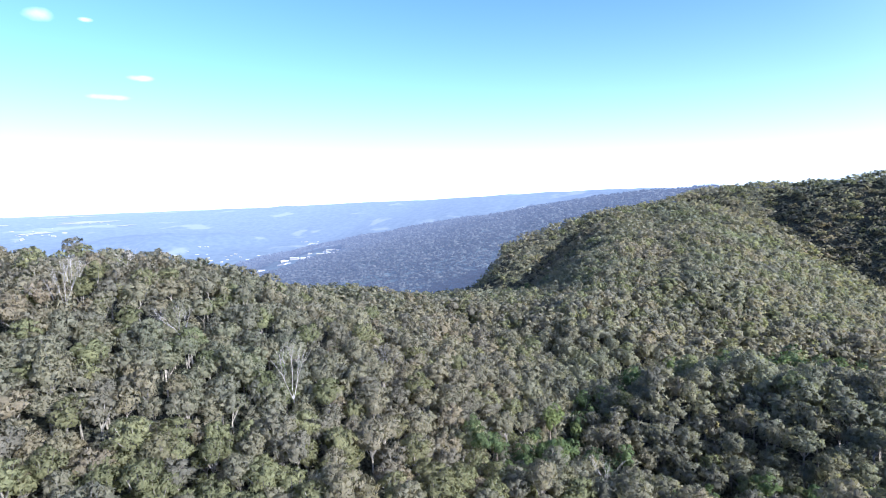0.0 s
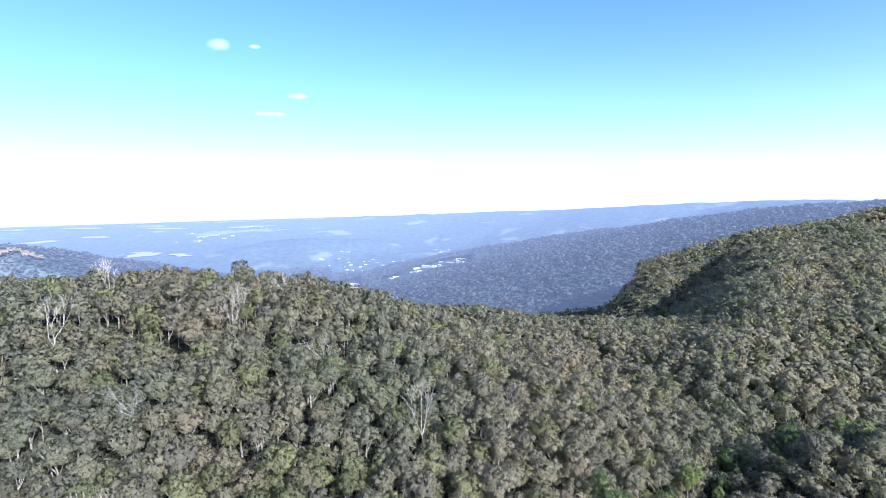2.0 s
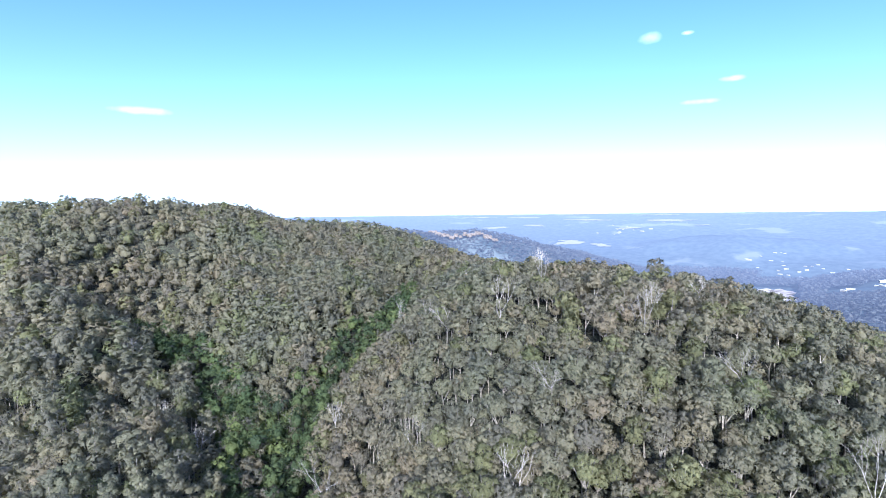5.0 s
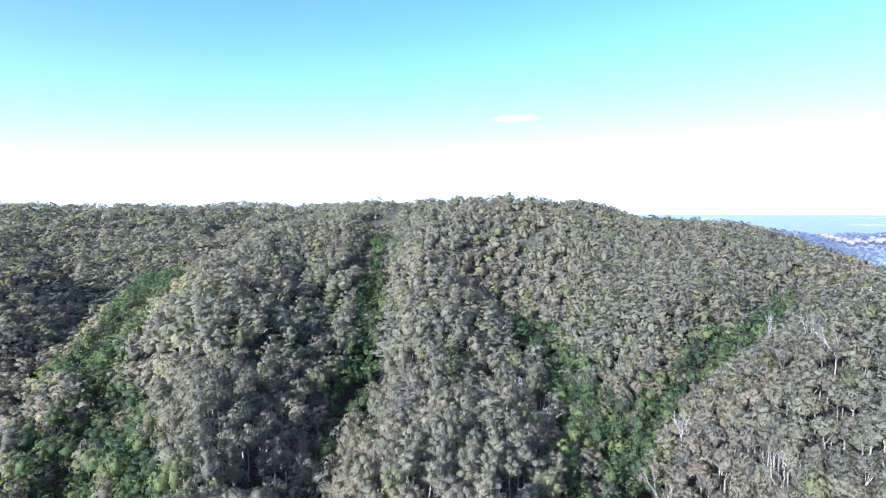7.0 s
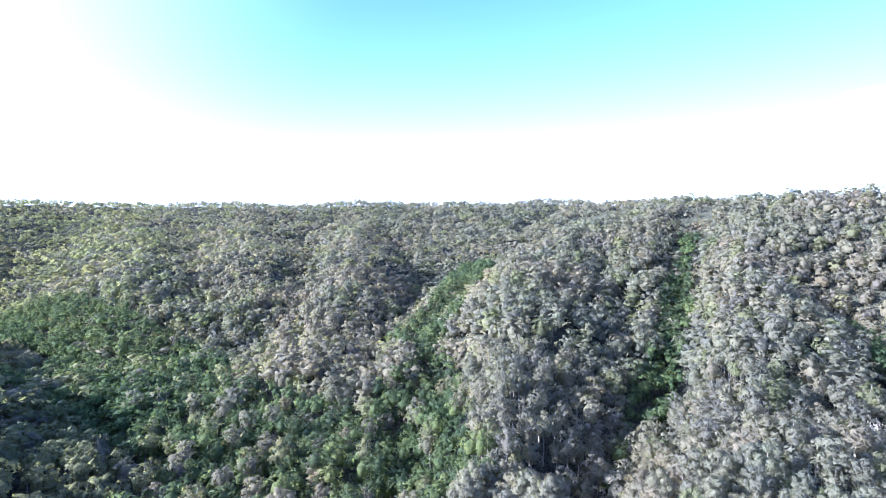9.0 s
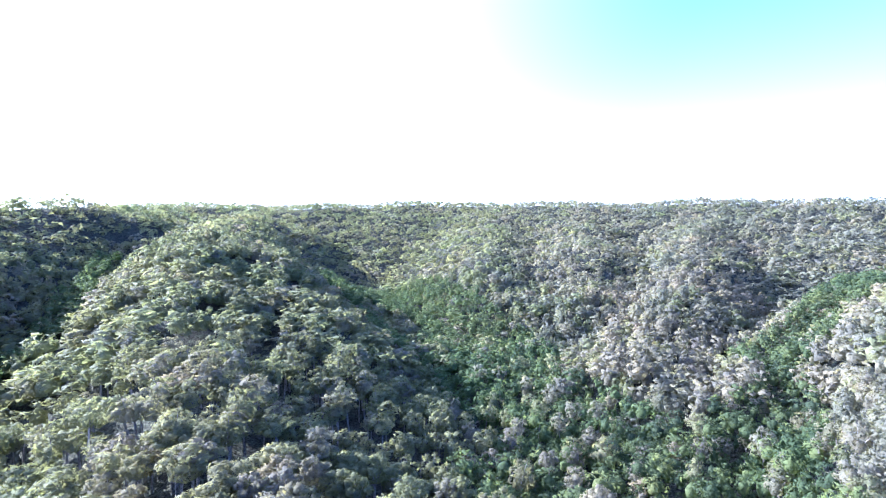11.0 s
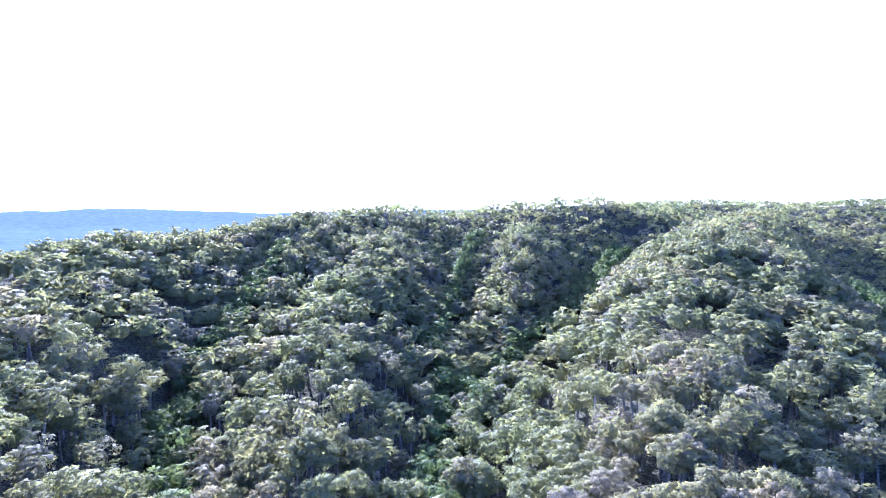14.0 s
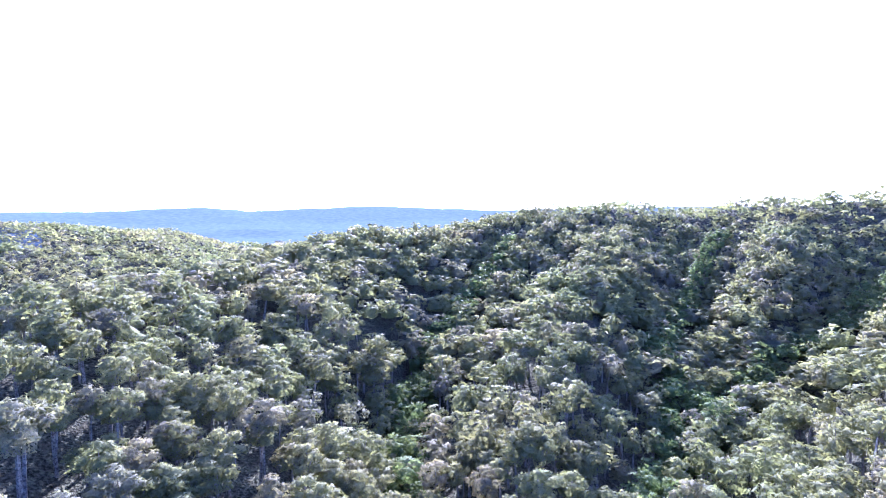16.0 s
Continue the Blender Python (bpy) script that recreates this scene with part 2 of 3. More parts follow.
# ---------------------------------------------------------------- the lie of the land
# A crest is a list of (bearing, distance, height of the treetops over the hover height), with its steepness and roundness.
CRESTS = {
    "near_spur": ([(62, 450, -29), (58, 400, -34), (53.3, 330, -32), (48.7, 280, -23), (41, 262, -28), (35, 280, -42), (28, 310, -59), (20.6, 340, -66), (12, 370, -71), (3.7, 390, -80), (-5.7, 390, -83)], 0.38, 62),
    "round_hill": ([(62, 540, -25), (66, 560, -15), (69, 600, -8), (72, 600, -9), (74.5, 560, -8), (78, 560, -9), (81, 590, 8), (86.5, 600, 16), (91, 620, 17), (94.8, 640, 17), (99.4, 750, 9)], 0.42, 60),
    "hill_spur": ([(87, 590, 12), (92.5, 520, -16), (94.5, 430, -38), (95, 340, -56), (94, 260, -68), (92.5, 200, -72), (91, 150, -74)], 0.60, 26),
    "hill_shoulder": ([(80, 540, -14), (80, 460, -32), (78, 390, -52)], 0.55, 24),
    "long_spur": ([(99, 740, 2), (106.7, 640, -10), (112.3, 540, -22), (115, 440, -36), (116.6, 360, -50), (118, 295, -62), (118.8, 240, -69), (118, 190, -73), (116.5, 150, -74)], 0.58, 26),
    "back_ridge": ([(96, 880, 10), (109, 900, 15), (117, 950, 13), (134, 980, 9), (151, 1030, 8), (160, 1100, 12), (177, 1100, 14), (190, 1050, 11)], 0.34, 70),
    "middle_spur": ([(133.6, 1000, 4), (133.4, 820, -18), (133.8, 650, -40), (134.6, 510, -60), (137, 400, -76), (139.5, 330, -86)], 0.72, 26),
    "face_spur": ([(146, 1030, 4), (145, 820, -22), (144.5, 650, -46), (144.5, 500, -70)], 0.50, 40),
    "side_spur": ([(155, 1060, 6), (154, 820, -24), (153.5, 620, -53), (152.5, 500, -72)], 0.50, 34),
    "dome_spur": ([(178, 870, -2), (182, 690, -11), (184.2, 520, -19), (185, 400, -38), (185, 305, -53), (184.5, 230, -61), (183, 175, -65), (181, 130, -66)], 0.72, 34),
    "dome_shoulder": ([(182, 640, -16), (178, 470, -37), (174.5, 340, -58), (171, 250, -72)], 0.62, 28),
    "knoll_ridge": ([(186, 1000, 2), (190.5, 740, 7), (193.8, 710, 13), (196.5, 710, 10), (199.5, 700, 4), (205.5, 690, 2), (214.5, 650, 4), (220, 600, 2), (224, 560, -1), (232, 500, -13), (238, 460, -18), (246.4, 420, -19), (251, 390, -19), (254.2, 360, -24), (258.8, 320, -28), (263.6, 280, -31), (270, 245, -28), (282, 195, -32)], 0.50, 34),
    # out-of-view hill, added to cast shade over the gully near the start
    "unseen_shade_hill": ([(276, 215, -40), (282, 175, -32), (288, 140, -28), (294, 128, -30), (301, 126, -38), (306, 124, -52)], 1.0, 10),
    "knoll_face": ([(200.5, 680, 2), (200.7, 540, -30), (201.2, 430, -56)], 0.75, 22),
    "knoll_spur": ([(214.8, 630, 2), (217.5, 460, -31), (219.5, 350, -50), (221, 260, -62), (222.5, 195, -69), (224, 145, -71)], 0.70, 22),
    "west_spur": ([(246, 380, -32), (247, 310, -44), (249, 230, -54), (253, 165, -62)], 0.60, 30),
    "big_ridge": ([(-16.2, 790, -38), (-23.6, 840, -24), (-25.6, 870, -15), (-32, 900, -7), (-39.4, 880, -5), (-60, 800, -14), (-80, 700, -30)], 0.85, 45),
    "big_ridge_end": ([(-7.4, 672, -86), (-8.1, 695, -69), (-9.3, 720, -58), (-11.8, 750, -49), (-16.2, 790, -40)], 1.3, 16),
    "big_ridge_spur": ([(-24, 845, -26), (-25, 700, -46), (-25, 560, -62), (-24, 430, -74)], 0.5, 40),
    "front_slope": ([(-19, 780, -42), (-19, 600, -58), (-18, 440, -70), (-15, 330, -78)], 0.80, 40),
    "near_right_spur": ([(-75, 300, -40), (-55, 240, -62), (-40, 215, -77), (-35, 220, -75), (-28, 228, -76), (-22, 215, -80)], 0.75, 16),
    "second_ridge": ([(20.6, 2000, -265), (11.3, 2150, -175), (4, 2050, -124), (-4, 1900, -76), (-12.8, 1750, -40), (-18.4, 1600, -16), (-23.6, 1500, -5), (-36, 1400, -4)], 0.20, 120),
    "far_ridge": ([(27, 4300, -46), (21.8, 4200, -36), (9.5, 3900, -24), (0, 3600, -18), (-7, 3300, -6), (-12, 3300, -2), (-16, 3200, -1), (-22, 2800, -6), (-40, 2500, -20)], 0.20, 150),
    "valley_hill": ([(33, 2950, -150), (28, 2900, -128), (22, 2950, -150)], 0.32, 100),
    "scarp": ([(65, 1250, -30), (60, 1350, -48), (57.9, 1450, -53), (53.2, 1450, -48), (50.2, 1500, -62), (46, 1650, -100), (41, 1850, -147), (36.3, 2000, -196)], 0.5, 50),
    "blue_range": ([(205, 3900, 0), (227, 3900, -22), (238, 3900, 8), (241, 3900, 16), (252, 3900, -13), (256, 3900, -18), (257.6, 3900, 12), (266, 3900, -9), (290, 3900, -13)], 0.12, 60),
    "low_ridge": ([(251, 1100, -76), (255.2, 1080, -62), (262.5, 1000, -28), (268.9, 940, -12), (290, 880, -11)], 0.34, 60),
}
# A gully is a list of (bearing, distance, height of the treetops on its floor), with the width of its rainforest.
GULLIES = {
    "spur_gully": ([(60, 455, -60), (62.6, 360, -70), (66.8, 300, -79), (72.5, 250, -86), (74.8, 215, -92), (73.6, 150, -96)], 13),
    "hill_gully": ([(86.5, 430, -72), (83.4, 370, -80), (79.7, 300, -84), (77.3, 255, -88), (74.8, 215, -92)], 11),
    "dark_gully": ([(99.6, 640, -22), (100.1, 520, -48), (100.7, 420, -70), (101.5, 340, -84), (102.6, 285, -94), (105.3, 240, -99), (109, 185, -103)], 9, 1.15),
    "left_valley": ([(113, 860, -16), (116.5, 760, -34), (120.4, 620, -52), (123.1, 480, -74), (126.8, 390, -87), (125.9, 315, -92), (128.3, 270, -96), (129.9, 230, -98), (130.5, 180, -102)], 20, 1.0),
    "main_valley": ([(169.6, 800, -48), (164.6, 600, -75), (159.1, 460, -87), (152.6, 360, -91), (146.1, 275, -94), (140.7, 220, -97), (134, 180, -101)], 42),
    "dome_gully": ([(175.7, 850, -34), (172.6, 660, -59), (169, 510, -78), (165.4, 420, -89), (159.6, 330, -94), (152.9, 255, -96), (146, 200, -98)], 9, 0.95),
    "knoll_gully": ([(190, 640, -32), (192.6, 530, -58), (196.5, 440, -77), (200.6, 380, -84), (204.7, 320, -87), (208.1, 260, -89), (210.9, 215, -90), (214, 150, -92)], 9, 0.95),
    "knoll_side_gully": ([(205.5, 600, -22), (207.6, 500, -44), (209.1, 420, -64), (210.8, 350, -77), (209, 290, -86), (209.2, 235, -90)], 6, 0.85),
    "west_gully": ([(226.2, 500, -28), (229.6, 400, -54), (233.5, 330, -70), (235.5, 285, -79), (238, 225, -86), (236, 150, -90)], 7, 0.95),
    "start_gully": ([(-6, 150, -88), (-13, 190, -97), (-14.8, 215, -94), (-20, 255, -96), (-25.7, 285, -98), (-33.2, 330, -104), (-45, 360, -112)], 7),
    "start_side_gully": ([(-13, 175, -98), (-24, 165, -98), (-40, 165, -96)], 7, 1.0),
    "ridge_gully": ([(-31.7, 820, -60), (-34.3, 760, -82), (-39.7, 650, -96), (-46, 520, -110)], 6, 1.0),
    "ridge_end_hollow": ([(-6.8, 520, -116), (-8.5, 600, -110), (-10.5, 680, -92)], 4, 1.1),
}


def spot(bearing, distance):
    b = radians(bearing)
    return -math.sin(b) * distance, math.cos(b) * distance


def smooth(a, b, x):
    t = np.clip((x - a) / (b - a), 0, 1)
    return t * t * (3 - 2 * t)


def valley_floor(x, y):
    """Treetops of the valley floors: level among the spurs, falling to the plain ahead, which climbs to the horizon."""
    r = np.hypot(x, y)
    b = np.degrees(np.arctan2(-x, y))
    front = smooth(95, 62, np.abs(b - 12))
    z = -96 - 138 * smooth(345, 860, r) * front
    z = z + (196 * front + 40 * (1 - front)) * smooth(2200, 4900, r) ** 0.9
    return z


def ripple(x, y):
    return (2.2 * np.sin(x / 31 + 1.3 * np.sin(y / 47)) + 2.0 * np.sin(y / 27 + 1.1 * np.sin(x / 53) + 2)
            + 3.0 * np.sin((x + y) / 83 + np.sin((x - y) / 61)) + 1.4 * np.sin((x - 2 * y) / 19 + 1))


def treetop(x, y):
    """Height of the canopy over the hover height, and the distance to the nearest gully in widths of its rainforest."""
    x, y = np.asarray(x, float), np.asarray(y, float)
    k = 5.0
    floor_z = valley_floor(x, y)
    total = np.exp(np.zeros_like(x))
    for line, steep, round_off in CRESTS.values():
        nodes = [(*spot(b, d), z) for b, d, z in line]
        best = np.full_like(x, -1e9)
        for (ax, ay, az), (bx, by, bz) in zip(nodes, nodes[1:]):
            dx, dy = bx - ax, by - ay
            s = np.clip(((x - ax) * dx + (y - ay) * dy) / (dx * dx + dy * dy), 0, 1)
            away = np.hypot(x - ax - s * dx, y - ay - s * dy)
            best = np.maximum(best, az + s * (bz - az) - steep * (np.hypot(away, round_off) - round_off))
        total += np.exp(np.clip((best - floor_z) / k, -40, 60))
    rise = k * np.log(total)
    z, to_gully = floor_z + rise, np.full_like(x, 1e9)
    for line, width, *steep in GULLIES.values():
        nodes = [(*spot(b, d), h) for b, d, h in line]
        cut = np.full_like(x, 1e9)
        for (ax, ay, az), (bx, by, bz) in zip(nodes, nodes[1:]):
            dx, dy = bx - ax, by - ay
            s = np.clip(((x - ax) * dx + (y - ay) * dy) / (dx * dx + dy * dy), 0, 1)
            away = np.hypot(x - ax - s * dx, y - ay - s * dy)
            cut = np.minimum(cut, az + s * (bz - az) + (steep or [0.80])[0] * (np.hypot(away, 9) - 9))
            to_gully = np.minimum(to_gully, away / max(width, 0.1))
        z = -4.0 * np.log(np.exp(np.clip(-z / 4.0, -150, 150)) + np.exp(np.clip(-cut / 4.0, -150, 150)))
    grain = np.clip(np.hypot(x, y) / 300, 0.35, 0.8)
    far = smooth(1700, 2600, np.hypot(x, y)) * smooth(3900, 2700, np.hypot(x, y))
    z = z + far * (5 * np.sin(x / 95 + 2 * np.sin(y / 210)) * np.sin(y / 120 + 1.4 * np.sin(x / 170)) + 2 * np.sin((x + 2 * y) / 67))
    return z + ripple(x, y) * grain * np.clip(rise / 25, 0.25, 1) * np.clip(to_gully / 2, 0.3, 1), to_gully


def tall(x, y):
    """1 in the sheltered valleys, where the gums grow larger than on the open spur."""
    b = (np.degrees(np.arctan2(-x, y)) + 80) % 360 - 80
    return np.maximum(smooth(62, 95, b), 0.3 * smooth(-12, -24, b)) * smooth(1200, 700, np.hypot(x, y))


def ground_z(x, y):
    return EYE + treetop(x, y)[0] - 22.0 * smooth(2550, 2250, np.hypot(x, y)) - 6.0 * tall(x, y) + ground_lift(x, y)


def ground_lift(x, y):
    """Lift of the ground over the stems, hiding gaps under crowns from the hover."""
    r = np.hypot(x, y)
    return (9.0 * smooth(250, 400, r) + 9.0 * smooth(430, 560, r) - 18.0 * smooth(1300, 1700, r)) * (0.75 + 0.25 * tall(x, y)) + 8.0 * smooth(70, 110, r) * smooth(420, 250, r) * (1 - tall(x, y))


def in_haze(x, y):
    """True beyond the near hills, where most woods and ground get painted-on haze."""
    b, r = (np.degrees(np.arctan2(-x, y)) + 80) % 360 - 80, np.hypot(x, y)
    return (r > 1350) | ((b > -6) & (b < 49) & (r > 800)) | ((b <= -6) & (r > 1040)) | ((b >= 49) & (b < 72) & (r > 1000)) | ((b > 243) & (r > 800))


def mesh_from(name, points, faces, mats=(), face_mats=None, tint=None, normals=None):
    """A mesh from arrays; faces all have the same number of corners."""
    points, faces = np.asarray(points, np.float32), np.asarray(faces, np.int32)
    me = bpy.data.meshes.new(name)
    n, k = faces.shape
    me.vertices.add(len(points))
    me.vertices.foreach_set("co", points.ravel())
    me.loops.add(n * k)
    me.loops.foreach_set("vertex_index", faces.ravel())
    me.polygons.add(n)
    me.polygons.foreach_set("loop_start", np.arange(0, n * k, k, dtype=np.int32))
    for m in mats:
        me.materials.append(m)
    if face_mats is not None:
        me.polygons.foreach_set("material_index", np.asarray(face_mats, np.int32))
    if tint is not None:
        layer = me.attributes.new("tint", "FLOAT", "POINT")
        layer.data.foreach_set("value", np.asarray(tint, np.float32))
    me.update(calc_edges=True)
    if normals is not None:
        layer = me.attributes.new("custom_normal", "FLOAT_VECTOR", "POINT")
        layer.data.foreach_set("vector", np.asarray(normals, np.float32).ravel())
    return me


def build_ground():
    rings = np.concatenate([[0.0], np.geomspace(14, 60, 12), np.geomspace(64, 1000, 140), np.geomspace(1020, 4900, 60)])
    turns = 360
    ang = np.linspace(0, 2 * np.pi, turns, endpoint=False)
    r, a = np.meshgrid(rings, ang, indexing="ij")
    x, y = -np.sin(a) * r, np.cos(a) * r
    z = ground_z(x, y)
    z[0] = z[0, 0]
    points = np.stack([x, y, z], -1).reshape(-1, 3)
    i, j = np.meshgrid(np.arange(len(rings) - 1), np.arange(turns), indexing="ij")
    j2 = (j + 1) % turns
    faces = np.stack([i * turns + j, i * turns + j2, (i + 1) * turns + j2, (i + 1) * turns + j], -1).reshape(-1, 4)
    px, py = points[faces].mean(1)[:, :2].T
    # far faces take the materials with the haze painted in
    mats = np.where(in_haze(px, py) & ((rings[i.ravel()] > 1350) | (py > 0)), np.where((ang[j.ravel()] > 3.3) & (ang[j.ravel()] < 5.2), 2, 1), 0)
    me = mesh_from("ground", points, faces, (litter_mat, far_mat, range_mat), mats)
    me.shade_smooth()
    tagged(new("ground", me), "wooded hills and valleys running out to a plain painted blue with haze", "ground", kind="structure")


build_ground()

# ---------------------------------------------------------------- trees
rng = np.random.default_rng(7)


def ball():
    """Corners (unit vectors) and faces of an icosahedron."""
    bm = bmesh.new()
    bmesh.ops.create_icosphere(bm, subdivisions=1, radius=1.0)
    corners = np.array([v.co[:] for v in bm.verts])
    faces = np.array([[v.index for v in f.verts] for f in bm.faces])
    bm.free()
    return corners / np.linalg.norm(corners, axis=1)[:, None], faces


BALL = ball()


def puff(centre, radii, crown_mid, share):
    """An uneven inner mass of foliage. Returns (n, 6, 3): corners, and normals that round it and a share of the whole crown."""
    d, faces = BALL
    turn = rng.random() * 6.283
    c, s = math.cos(turn), math.sin(turn)
    d = np.stack([d[:, 0] * c - d[:, 1] * s, d[:, 0] * s + d[:, 1] * c, d[:, 2]], 1)
    p = centre + d * (1 + rng.normal(size=(len(d), 1)) * 0.14) * radii
    whole = p - crown_mid
    whole /= np.linalg.norm(whole, axis=1)[:, None] + 1e-6
    normals = d + share * whole
    normals /= np.linalg.norm(normals, axis=1)[:, None]
    faces = faces[d[faces].mean(1)[:, 2] > -0.62]
    return np.concatenate([p[faces], normals[faces]], 1)


def sprays(centres, radii, count, size, crown_mid, squash, wild=0.22, share=0.7):
    """Leaf sprays: small hanging triangles over round clumps. Returns (n, 6, 3) like puff()."""
    c, r = np.repeat(centres, count, 0), np.repeat(radii, count)
    n = len(c)
    d = rng.normal(size=(n, 3)) + (0, 0, 0.45)
    d += 0.7 * (c - crown_mid) / (np.linalg.norm(c - crown_mid, axis=1)[:, None] + 1e-6)
    d /= np.linalg.norm(d, axis=1)[:, None]
    p = c + d * (r * rng.uniform(0.72, 1.12, n))[:, None] * (1, 1, squash)
    normal = d + rng.normal(size=(n, 3)) * 0.55
    normal /= np.linalg.norm(normal, axis=1)[:, None]
    u = np.cross(normal, rng.normal(size=(n, 3)))
    u /= np.linalg.norm(u, axis=1)[:, None]
    v = np.cross(normal, u)
    s = (size * rng.uniform(0.6, 1.4, n))[:, None]
    corners = [p + u * s * 1.15 + np.array((0, 0, -0.25)) * s, p + (-0.6 * u + 0.5 * v) * s, p + (-0.6 * u - 0.5 * v) * s]
    soft = []
    for q in corners:
        m = 0.8 * (q - c) / r[:, None] + share * (q - crown_mid) / (np.linalg.norm(q - crown_mid, axis=1)[:, None] + 1e-6) + wild * normal
        soft.append(m / np.linalg.norm(m, axis=1)[:, None])
    return np.stack(corners + soft, 1)


def tube(path, radii, sides):
    """A tapered limb along a path: triangles (n, 3, 3)."""
    path, out = np.asarray(path, float), []
    rings = []
    for i, p in enumerate(path):
        t = path[min(i + 1, len(path) - 1)] - path[max(i - 1, 0)]
        t = t / (np.linalg.norm(t) + 1e-9)
        a = np.cross(t, (0.31, 0.95, 0.05))
        a /= np.linalg.norm(a) + 1e-9
        b = np.cross(t, a)
        w = np.linspace(0, 2 * np.pi, sides, endpoint=False)
        rings.append(p + radii[i] * (np.cos(w)[:, None] * a + np.sin(w)[:, None] * b))
    for q, s in zip(rings, rings[1:]):
        for j in range(sides):
            k = (j + 1) % sides
            out += [(q[j], q[k], s[k]), (q[j], s[k], s[j])]
    return np.array(out)


def crown_of(mid, spread, depth, puffs, core, leaves, leaf, flat=0.8):
    """A crown: leaf sprays gathered in rounded clumps at the ends of the limbs, round a sparse inner mass."""
    k = np.arange(puffs) + 0.5
    z = 1 - 1.15 * k / puffs + rng.normal(size=puffs) * 0.08
    a = k * 2.39996 + rng.random() * 6.283 + rng.normal(size=puffs) * 0.25
    w = np.sqrt(np.clip(1 - z * z, 0.02, 1)) * rng.uniform(0.8, 1.15, puffs)
    at = mid + np.stack([np.cos(a) * w * spread * 0.66, np.sin(a) * w * spread * 0.66, z * depth * 0.62], 1)
    size = spread * rng.uniform(0.75, 1.25, puffs) * 1.05 / math.sqrt(puffs)
    pieces = []
    if core >= 0:
        pieces.append(puff(mid - (0, 0, 0.1 * depth), np.array((spread * 0.58, spread * 0.58, depth * 0.52)), mid, 0.3))
    if core >= 1:
        for c, r in zip(at, size):
            pieces.append(puff(c, np.array((r, r, r * flat)) * 0.78, mid, 0.40))
    pieces.append(sprays(at, size, leaves, leaf, mid, flat, share=0.4 if core else 0.7))
    return np.concatenate(pieces), at


def gum_shape(puffs, core, leaves, leaf, trunk_sides, limbs, deep=1.0, flat=0.8):
    """A eucalypt about 22 m high: a pale leaning trunk, a few rising limbs, a domed crown of leafy clumps."""
    height, spread = rng.uniform(20.5, 23.5), rng.uniform(3.6, 4.8)
    depth = rng.uniform(3.6, 5.0) * deep
    lean = rng.normal(size=2) * 0.6
    mid = np.array((lean[0], lean[1], height - 0.95 * depth - 0.6))
    crown, at = crown_of(mid, spread, depth, puffs, core, leaves, leaf, flat)
    wood = np.zeros((0, 3, 3))
    if trunk_sides:
        fork = height * rng.uniform(0.55, 0.65)
        base = np.array((0, 0, -1.5))
        top = np.array((lean[0] * 0.6, lean[1] * 0.6, fork))
        bent = [base, base * 0.5 + top * 0.5 + (0.2, -0.15, 0), top] if limbs else [base, top]
        pieces = [tube(bent, [0.36, 0.28, 0.22][-len(bent):], trunk_sides)]
        for c in at[:: max(1, len(at) // max(limbs, 1))][:limbs]:
            bend = top * 0.45 + c * 0.55 + (0, 0, -0.8)
            pieces.append(tube([top, bend, c + (c - mid) * 0.30], [0.18, 0.11, 0.06], 3))
        wood = np.concatenate(pieces)
    return crown, wood


def wet_shape(puffs, core, leaves, leaf, trunk_sides):
    """A rainforest tree about 16 m high: a dense, leafy, rather narrow crown on a dark trunk."""
    height, spread = rng.uniform(11.0, 19.0), rng.uniform(2.2, 3.3)
    depth = rng.uniform(3.6, 6.0)
    crown, _ = crown_of(np.array((0, 0, height - 0.9 * depth)), spread, depth, puffs, core, leaves, leaf, 1.1)
    wood = tube([(0, 0, -1), (0.1, 0, height * 0.5), (0, 0.1, height * 0.8)], [0.25, 0.2, 0.08], trunk_sides) if trunk_sides else np.zeros((0, 3, 3))
    return crown, wood


def dead_shape():
    """A bare dead eucalypt with bleached, forking, upward-reaching branches."""
    pieces = []

    def grow(p, d, length, radius, depth):
        q = p + d * length * 0.5 + rng.normal(size=3) * 0.10 * length * 0.5
        e = p + d * length
        pieces.append(tube([p, q, e], [radius, radius * 0.85, radius * 0.62], 5 if depth < 2 else 3))
        if depth == 4:
            return
        for _ in range((3, 3, 3, 2)[depth]):
            k = d + rng.normal(size=3) * 0.36 + (0, 0, 0.22)
            grow(e, k / np.linalg.norm(k), length * rng.uniform(0.55, 0.75), radius * 0.58, depth + 1)

    grow(np.array((0.0, 0.0, -1.0)), np.array((0.03, 0.02, 1.0)), rng.uniform(8, 10), 0.20, 0)
    return np.concatenate(pieces)


def placed(shapes, x, y, z, scale, stretch, turn, tint):
    """All trees of a stand in one set of triangles, with one tint a tree."""
    which = rng.integers(0, len(shapes), len(x))
    tris, tints = [], []
    for k, shape in enumerate(shapes):
        m = which == k
        if not m.any() or not len(shape):
            continue
        c, s = np.cos(turn[m]), np.sin(turn[m])
        p = shape[None] * np.stack([scale[m], scale[m], stretch[m]], 1)[:, None, None, :]
        out = np.empty_like(p)
        out[..., 0] = p[..., 0] * c[:, None, None] - p[..., 1] * s[:, None, None] + x[m][:, None, None]
        out[..., 1] = p[..., 0] * s[:, None, None] + p[..., 1] * c[:, None, None] + y[m][:, None, None]
        out[..., 2] = p[..., 2] + z[m][:, None, None]
        if shape.shape[1] == 6:
            out[:, :, 3:] -= np.stack([x[m], y[m], z[m]], 1)[:, None, None, :]
        tris.append(out.reshape(-1, shape.shape[1], 3))
        tints.append(np.repeat(tint[m], len(shape) * 3))
    return np.concatenate(tris), np.concatenate(tints)


